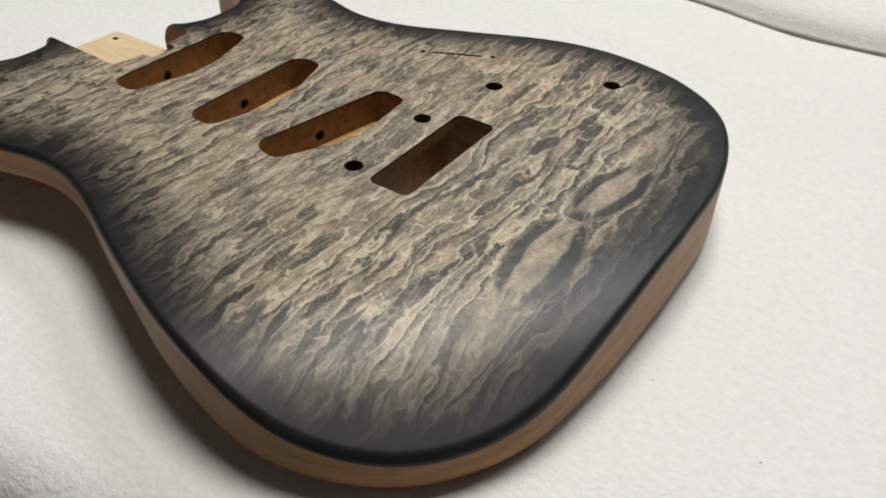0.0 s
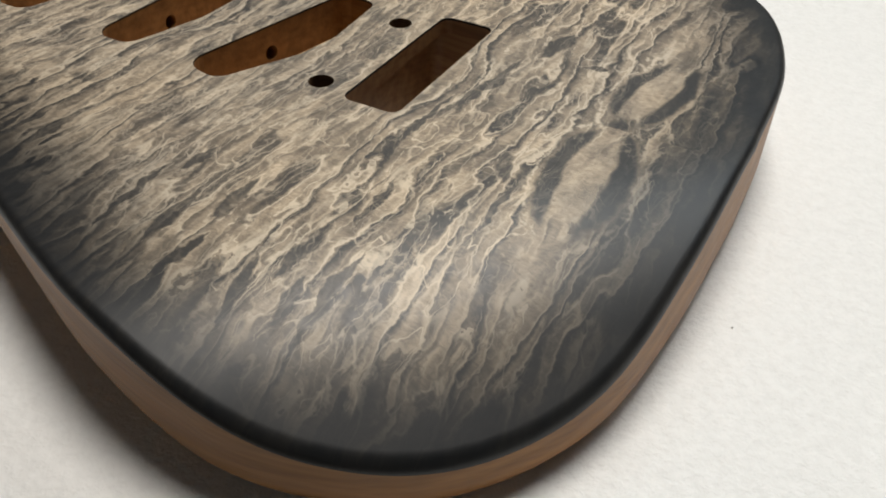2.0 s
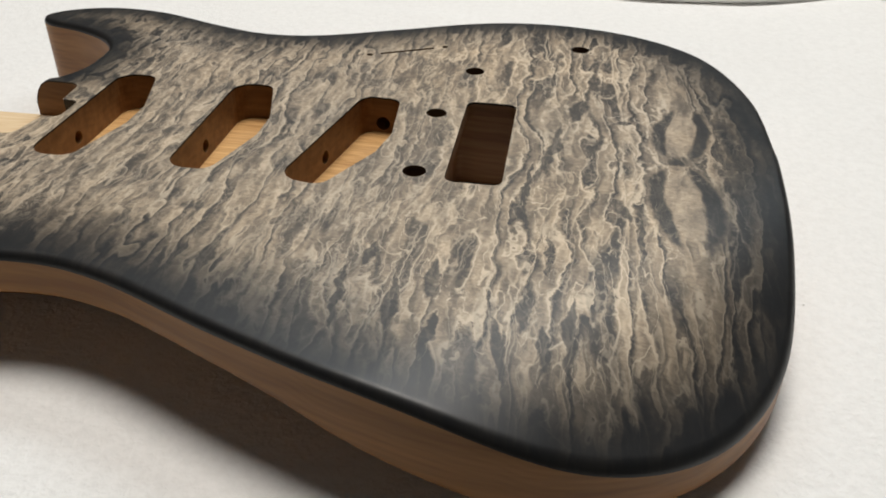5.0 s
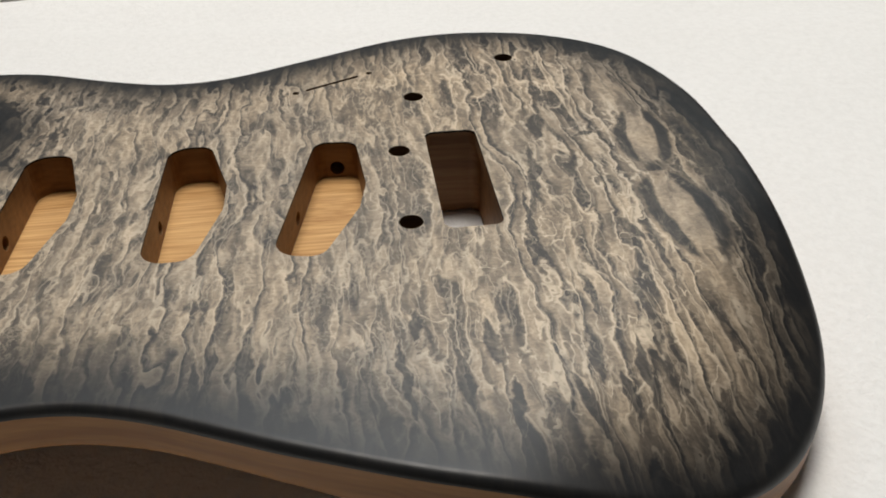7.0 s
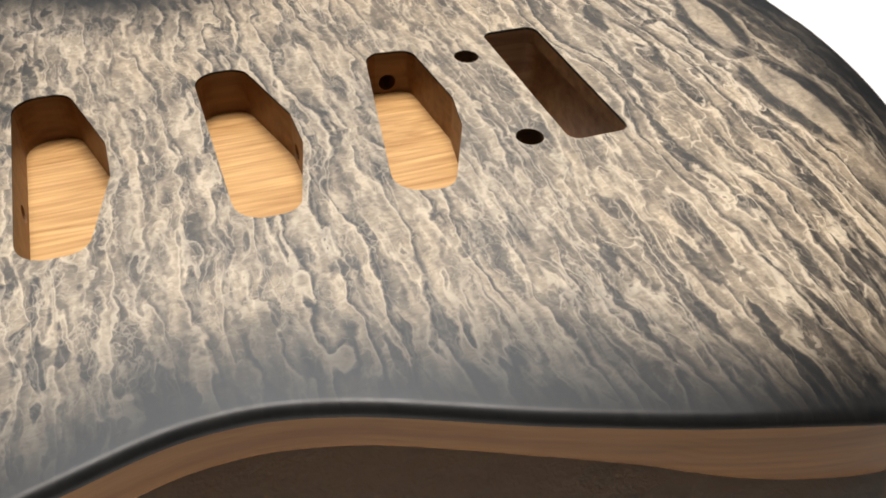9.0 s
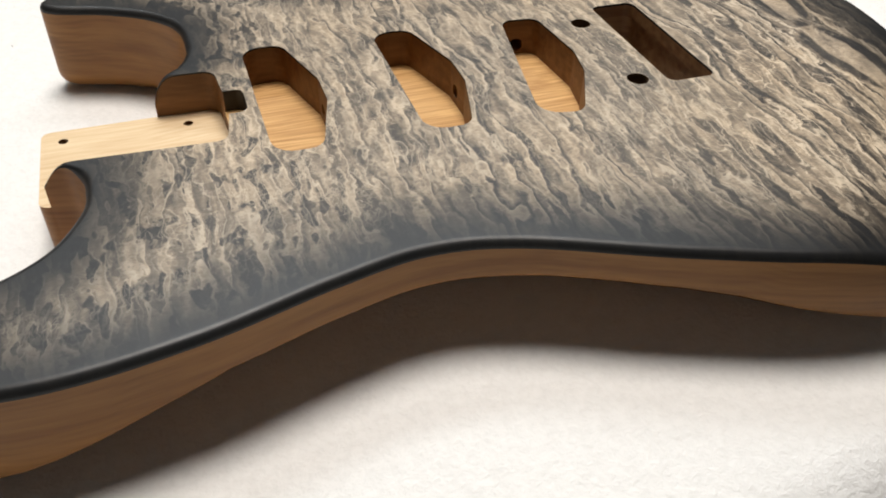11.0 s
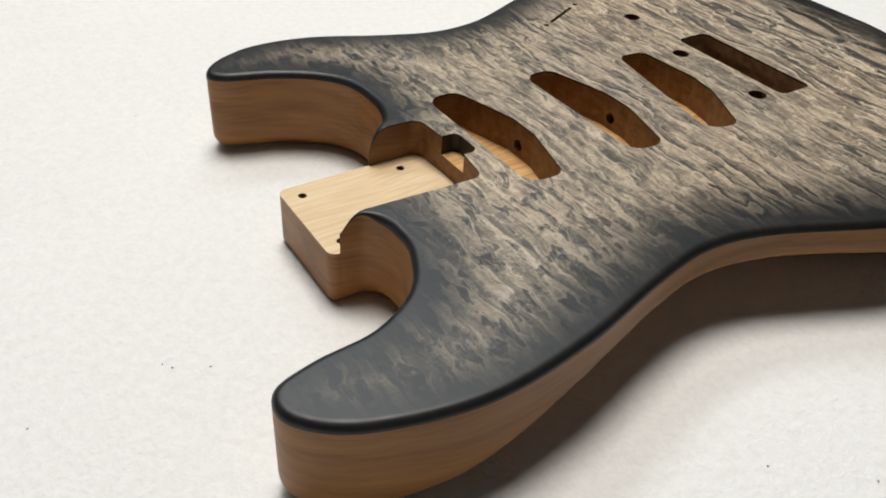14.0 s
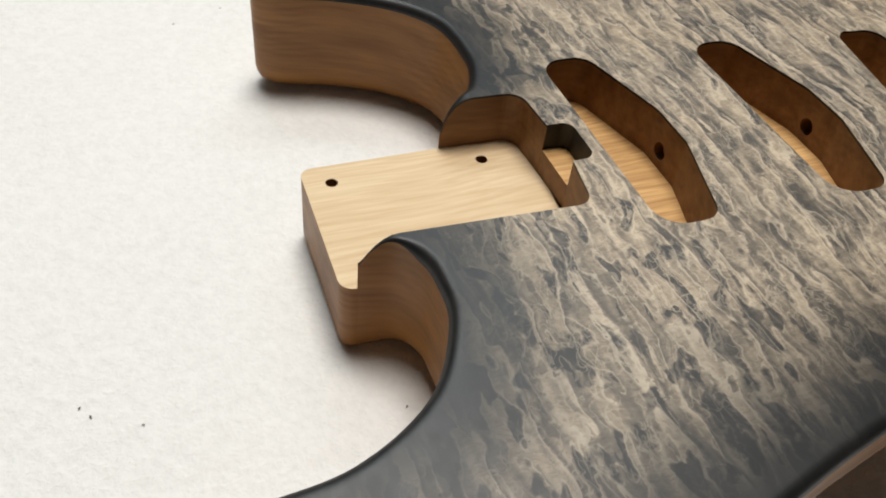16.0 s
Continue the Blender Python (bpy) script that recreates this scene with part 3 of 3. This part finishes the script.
def arm_drop(p):
    """How far the forearm contour falls below the flat top."""
    s = np.clip(0.670 * p[:, 0] - 0.616 * p[:, 1] - 0.0918, 0, None)
    fall = 5.70 * np.minimum(s, 0.0473) ** 2 + np.clip(s - 0.0473, 0, None) * 0.5392
    # the roots of both horns are sanded round at the pocket
    fall = fall + 0.010 * np.clip(1 - np.hypot(p[:, 0] + 0.2435, p[:, 1] + 0.0255) / 0.011, 0, 1) ** 2
    u = np.where(np.abs(p[:, 1] - 0.033) < 0.015, np.clip((-0.1905 - p[:, 0]) / 0.0103, 0, 1), 0.0)
    return fall + 0.0165 * (1 - np.sqrt(1 - u * u))


BELLY_X = (-0.286, -0.271, -0.258, -0.236, -0.213, -0.190, -0.162, -0.125, -0.100, -0.082, -0.060, -0.040, -0.020, 0.000, 0.020, 0.040, 0.062, 0.085, 0.112)
BELLY_Z = (0.000, 0.0025, 0.0072, 0.0136, 0.0203, 0.0256, 0.0263, 0.0267, 0.0272, 0.0280, 0.0278, 0.0266, 0.0238, 0.0186, 0.0140, 0.0098, 0.0052, 0.0025, 0.000)
BASS_EDGE = OUTER[np.argmin(np.hypot(*(OUTER - (-0.29, -0.12)).T)): np.argmin(np.hypot(*(OUTER - (0.11, -0.137)).T))]


def belly_rise(p):
    """How far the belly cut lifts the back."""
    d = away(p, BASS_EDGE, closed=False)
    return np.interp(p[:, 0], BELLY_X, BELLY_Z) * np.clip(1 - d / 0.085, 0, 1) ** 1.25


def outward(loop, closed):
    n = np.roll(loop, -1, 0) - np.roll(loop, 1, 0)
    if not closed:
        n[0], n[-1] = loop[1] - loop[0], loop[-1] - loop[-2]
    n = n / np.hypot(*n.T)[:, None]
    return np.stack([n[:, 1], -n[:, 0]], 1)


FROM_END = np.minimum(np.arange(len(OUTER)), np.arange(len(OUTER))[::-1])
LIPS = LIP * np.clip((FROM_END - 5) / 16.0, 0.06, 1)         # the dark edge runs out towards the pocket
NORMALS = outward(OUTER, False)
if inside((OUTER + NORMALS * 0.001)[200:201], np.vstack([OUTER, BAY]))[0]:
    NORMALS = -NORMALS


def pickup(x, a=9, b=7):
    return rounded([(x, 44, a), (x + 18, 44, b), (x + 27.8, 9, 8), (x + 27.8, -9, 8), (x + 19, -42.5, 7), (x, -42.5, 9)])


PICKUPS = [pickup(-160.5), pickup(-100.5) - np.array((0, 0.0009)), turned(pickup(-43.5, 8, 6), -10.9, np.array((-0.0435, -0.001))) + np.array((-0.0014, -0.0023))]
PICKUPS[2] = np.delete(PICKUPS[2], [5, 6], 0)          # a straight run for the wire hole
WIRE = (-0.0278, 0.0388)
TREM = rounded([(12.6, 41.8, 4.5), (35.7, 41.8, 4.5), (35.6, -36.0, 4), (12.5, -36.0, 4.5)])
TREM_LOW = rounded([(6.5, 44, 5), (38.5, 44, 5), (38.5, -37.5, 5), (6.5, -37.5, 5)])
POSTS = [circle(0, 0.0265, 0.0047), circle(0, -0.0297, 0.0048)]
POTS = [circle(0.0114, 0.0796, 0.0048), circle(0.0637, 0.1203, 0.0048)]
SLOT = turned(rounded([(-41, 93.6, 1.0), (-41, 95.7, 1.0), (-11.2, 95.7, 1.0), (-11.2, 93.6, 1.0)], 3), 26.6, np.array((-0.041, 0.0946)))
SCREWS = [circle(-0.0459, 0.0923, 0.0017, 12), circle(-0.0087, 0.1110, 0.0017, 12)]
BOLTS = [circle(x, y, 0.0020, 16) for x, y in ((-0.2393, 0.0201), (-0.1885, 0.0200), (-0.2393, -0.0180), (-0.1885, -0.0180))]

guitar = tagged(new("guitar_body"), "electric guitar body with black-burst quilted maple top on white blanket", "guitar body")
guitar.location = (0, 0, 0.001)


def cap():
    """The figured maple cap with its rounded edge."""
    k = np.arange(len(OUTER))
    curl = np.clip((np.minimum(k, k[::-1]) - 5) / 14.0, 0.08, 1)[:, None] * ROUND
    inner = OUTER - NORMALS * curl
    flat = inner - NORMALS * curl * 0.4
    loop = np.vstack([flat, BAY])
    v, faces = filled(loop, [*PICKUPS, TREM, *POSTS, *POTS, SLOT, *SCREWS], 0.0042)
    verts = [(x, y, z) for (x, y), z in zip(v, TOP - arm_drop(v))]
    n = len(OUTER)
    rings, first = 6, list(range(n))
    last = first
    for gap in (0.2, 0.0):
        pos = inner - NORMALS * curl * gap
        ids = list(range(len(verts), len(verts) + n))
        verts += [(x, y, h) for (x, y), h in zip(pos, TOP - arm_drop(pos))]
        faces += [(last[i], ids[i], ids[i + 1], last[i + 1]) for i in range(n - 1)]
        last = ids
    for k in range(1, rings + 2):
        a = min(k / rings, 1.0) * math.pi / 2
        pos = inner + NORMALS * curl * math.sin(a)
        z = TOP - arm_drop(pos) - curl[:, 0] * (1 - math.cos(a)) - (np.clip(LIPS - curl[:, 0], 0.00005, 1) if k > rings else 0.0)
        ids = list(range(len(verts), len(verts) + n))
        verts += [(x, y, h) for (x, y), h in zip(pos, z)]
        faces += [(last[i], ids[i], ids[i + 1], last[i + 1]) for i in range(n - 1)]
        last = ids
    edge = away(np.array([q[:2] for q in verts]), OUTER, closed=False)
    return mesh_part("maple_cap", verts, faces, MAPLE, guitar, "quilted maple cap with a black burst edge", attribute=edge)


def core():
    """The sides, the heel and the back with its belly cut."""
    loop = np.vstack([OUTER, HEEL])
    top = np.concatenate([TOP - arm_drop(OUTER) - np.maximum(LIPS, np.clip((FROM_END - 5) / 14.0, 0.08, 1) * ROUND) - 0.00002, np.full(len(HEEL), POCKET)])
    normals = outward(loop, True)
    if normals[200] @ NORMALS[200] < 0:
        normals = -normals
    low = belly_rise(loop)
    n, verts, faces, last = len(loop), [], [], None
    r = 0.0085 - 0.0058 * np.clip(low / 0.008, 0, 1)
    ends = np.minimum(np.arange(len(OUTER)), np.arange(len(OUTER))[::-1])
    r[: len(OUTER)] = np.minimum(r[: len(OUTER)], 0.0016 + 0.0004 * ends)
    r[len(OUTER):] = 0.0016
    levels = [("t", 0.0), ("m", 0.5)] + [("r", a) for a in np.linspace(0, math.pi / 2, 6)]
    for kind, a in levels:
        if kind == "r":
            pos, z = loop - normals * r[:, None] * (1 - math.cos(a)), low + r * (1 - math.sin(a))
        else:
            pos, z = loop, top + (low + r - top) * a
        ids = list(range(len(verts), len(verts) + n))
        verts += [(x, y, min(h, t)) for (x, y), h, t in zip(pos, z, top)]
        if last:
            faces += [(last[i], last[(i + 1) % n], ids[(i + 1) % n], ids[i]) for i in range(n)]
        last = ids
    v, f = filled(np.array([verts[i][:2] for i in last]), [TREM_LOW], 0.008)
    z = belly_rise(v)
    base = len(verts)
    verts += [(x, y, h) for (x, y), h in zip(v, z)]
    faces += [tuple(base + i for i in t)[::-1] for t in f]
    bm = bmesh.new()
    me = bpy.data.meshes.new("tmp")
    me.from_pydata(verts, [], faces)
    bm.from_mesh(me)
    bpy.data.meshes.remove(me)
    bmesh.ops.remove_doubles(bm, verts=bm.verts, dist=2e-5)
    bmesh.ops.recalc_face_normals(bm, faces=bm.faces)
    for q in bm.faces:
        q.smooth = True
    return part("core", bm, SIDE_WOOD, guitar, "oiled reddish-brown wooden sides and back")


def strip(verts, faces, loop, ztop, zlow, closed=True, holes=(), bore=0.010):
    """A wall down from a loop; holes (x, y, z, r) are bored through its straight runs."""
    from mathutils.geometry import delaunay_2d_cdt
    n = len(loop)
    for i in range(n if closed else n - 1):
        p, q = loop[i], loop[(i + 1) % n]
        zp, zq = ztop[i], ztop[(i + 1) % n]
        lp, lq = (zlow[i], zlow[(i + 1) % n]) if isinstance(zlow, np.ndarray) else (zlow, zlow)
        size = float(np.hypot(*(q - p)))
        d = (q - p) / max(size, 1e-9)
        bored = None
        for hx, hy, hz, hr in holes:
            s = (np.array((hx, hy)) - p) @ d
            if hr < s < size - hr and abs(d[0] * (hy - p[1]) - d[1] * (hx - p[0])) < 0.004:
                bored = (s, hz, hr)
        k = len(verts)
        if not bored:
            verts += [(*p, zp), (*q, zq), (*q, lq), (*p, lp)]
            faces.append((k, k + 1, k + 2, k + 3))
            continue
        s, hz, hr = bored
        ring = circle(s, hz, hr, 20)
        flat = np.vstack([[(0, zlow), (size, zlow), (size, zq), (0, zp)], ring])
        edges = [(a, (a + 1) % 4) for a in range(4)] + [(4 + a, 4 + (a + 1) % 20) for a in range(20)]
        v, _, f, *_ = delaunay_2d_cdt([Vector(a) for a in flat], edges, [], 0, 1e-7)
        v = np.array([tuple(a) for a in v])
        out = np.array((d[1], -d[0])) * bore
        centre = loop.mean(0)
        if (p + d * s + out - centre) @ (p + d * s + out - centre) < (p + d * s - centre) @ (p + d * s - centre):
            out = -out
        verts += [(*(p + d * a), b) for a, b in v]
        mids = np.array([v[list(t)].mean(0) for t in f])
        good = ~inside(mids, ring)
        faces += [tuple(k + i for i in t) for t, g in zip(f, good) if g]
        k = len(verts)
        verts += [(*(p + d * a), b) for a, b in ring] + [(*(p + d * a + out), b) for a, b in ring]
        faces += [(k + a, k + (a + 1) % 20, k + 20 + (a + 1) % 20, k + 20 + a) for a in range(20)]
        faces.append(tuple(range(k + 20, k + 40)))


def cavity(name, loop, low, material, label="", open_below=False, holes=(), top=None, bore=0.010, rim=0.0):
    verts, faces = [], []
    high = TOP - arm_drop(loop) if top is None else np.full(len(loop), top)
    strip(verts, faces, loop, high - rim, low, True, holes, bore)
    rimmed = len(faces)
    if rim:
        for i in range(len(loop)):
            (p, q), k, j = (loop[i], loop[(i + 1) % len(loop)]), len(verts), (i + 1) % len(loop)
            verts += [(*p, high[i]), (*q, high[j]), (*q, high[j] - rim), (*p, high[i] - rim)]
            faces.append((k, k + 1, k + 2, k + 3))
    if not open_below:
        k = len(verts)
        verts += [(x, y, low) for x, y in loop]
        faces.append(tuple(range(k, k + len(loop))))
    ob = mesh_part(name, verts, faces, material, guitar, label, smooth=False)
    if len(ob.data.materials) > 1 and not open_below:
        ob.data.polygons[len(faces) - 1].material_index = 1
    if rim:
        ob.data.materials.append(STAIN_AND_SHADE)
        for i in range(rimmed, rimmed + len(loop)):
            ob.data.polygons[i].material_index = len(ob.data.materials) - 1
    return ob


def neck_pocket():
    verts, faces = [], []
    high = TOP - arm_drop(BAY)
    in_notch = (BAY[:, 0] > -0.1724) & (np.abs(BAY[:, 1]) < 0.0094)
    strip(verts, faces, BAY, high - 0.0008, np.where(in_notch, LEDGE, POCKET), False)
    wall = len(faces)
    for i in range(len(BAY) - 1):
        (p, q), k = BAY[i:i + 2], len(verts)
        verts += [(*p, high[i]), (*q, high[i + 1]), (*q, high[i + 1] - 0.0008), (*p, high[i] - 0.0008)]
        faces.append((k, k + 1, k + 2, k + 3))
    mouth = len(faces)      # the end wall runs on under the notch
    k = len(verts)
    verts += [(-0.1728, 0.0093, LEDGE), (-0.1725, -0.0090, LEDGE), (-0.1725, -0.0090, POCKET), (-0.1728, 0.0093, POCKET)]
    faces.append((k, k + 1, k + 2, k + 3))
    walls = mesh_part("neck_pocket", verts, faces, (SHADED_WOOD, STAIN_AND_SHADE), guitar, "squared neck pocket with a notch at its end", smooth=False)
    for i, face in enumerate(walls.data.polygons):      # stained along its top; black in the notch paints its deep shade
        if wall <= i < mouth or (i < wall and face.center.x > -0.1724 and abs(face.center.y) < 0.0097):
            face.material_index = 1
    straight = rounded([(-200.6, 29, 0.01), (-174.0, 28.4, 6), (-172.7, 0, 0.3), (-175.2, -28.0, 5), (-243.5, -25.5, 0.01)])[6:-6]
    floor = np.vstack([straight, HEEL[::-1]])
    v, f = filled(floor, BOLTS, 0.012)
    mesh_part("pocket_floor", [(x, y, POCKET) for x, y in v], f, POCKET_WOOD, guitar, "bare pale wood floor of the neck pocket", smooth=False)
    notch = rounded([(-173.0, 9.3, 0.3), (-164.7, 9.3, 3.5), (-164.7, -9, 4), (-172.8, -9, 0.3)])
    mesh_part("rod_notch", [(x, y, LEDGE) for x, y in notch], [tuple(range(len(notch)))[::-1]], CAVITY_WOOD, guitar, "shallow amber floor of the notch", smooth=False)
    return walls


cap()
core()
neck_pocket()
for i, loop in enumerate(PICKUPS):
    xs = ((-0.1605, -0.004), (-0.1005, -0.002), (-0.0435, -0.003))[i]
    bores = [(xs[0], xs[1], 0.0325, 0.0031), (xs[0] + 0.0278, 0.002, 0.0325, 0.0031)]
    if i == 2:
        bores.append((WIRE[0], WIRE[1], 0.0312, 0.0034))
    cavity("pickup_cavity", loop, ROUT, (SHADED_WOOD, CAVITY_WOOD), "open pickup cavity of bare amber wood", holes=bores, bore=0.0034 if i == 0 else 0.012, rim=0.0009)
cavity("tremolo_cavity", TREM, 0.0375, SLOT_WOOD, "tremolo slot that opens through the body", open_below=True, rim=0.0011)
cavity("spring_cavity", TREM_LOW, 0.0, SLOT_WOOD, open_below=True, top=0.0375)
for loop in POSTS:
    cavity("post_hole", loop, 0.002, HOLE_WOOD)
for loop in POTS:
    cavity("control_hole", loop, 0.006, HOLE_WOOD)
cavity("switch_slot", SLOT, 0.012, HOLE_WOOD)
for loop in SCREWS:
    cavity("screw_hole", loop, 0.030, HOLE_WOOD)
for loop in BOLTS:
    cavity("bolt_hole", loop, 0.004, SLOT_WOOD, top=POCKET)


# ---------------------------------------------------------------- lamp and lint
def ceiling_lamp():
    bm = bmesh.new()
    bmesh.ops.create_cone(bm, cap_ends=True, segments=48, radius1=0.45, radius2=0.43, depth=0.05)
    lamp = tagged(part("ceiling_lamp", bm, CEILING_PAINT), "round white ceiling lamp with an opal cover", "lamp")
    lamp.location = (LAMP_AT[0], LAMP_AT[1], CEIL_Z - 0.026)
    return lamp


ceiling_lamp()

LINT_AT = [(0.161, -0.0315), (0.2122, -0.047), (-0.251, 0.185), (-0.3212, -0.0252), (-0.3184, -0.0288), (-0.3720, -0.0331), (-0.3054, -0.0354), (-0.2355, -0.0497),
           (-0.273, 0.175), (-0.150, -0.180), (-0.12, -0.205), (-0.0818, -0.2190)]
for x, y in LINT_AT:
    bm = bmesh.new()
    bmesh.ops.create_icosphere(bm, subdivisions=1, radius=0.00026)
    for v in bm.verts:
        v.co += Vector([random.uniform(-1, 1) * 0.0002 for _ in range(3)])
        v.co.x *= random.uniform(1.0, 2.2)
    speck = tagged(part("lint", bm, LINT), "tiny dark speck of lint on the white blanket", "lint", "lint on the blanket")
    speck.matrix_world = pose(x, y, blanket_height(x, y) + 0.0004, 0, 0, random.uniform(0, 180))
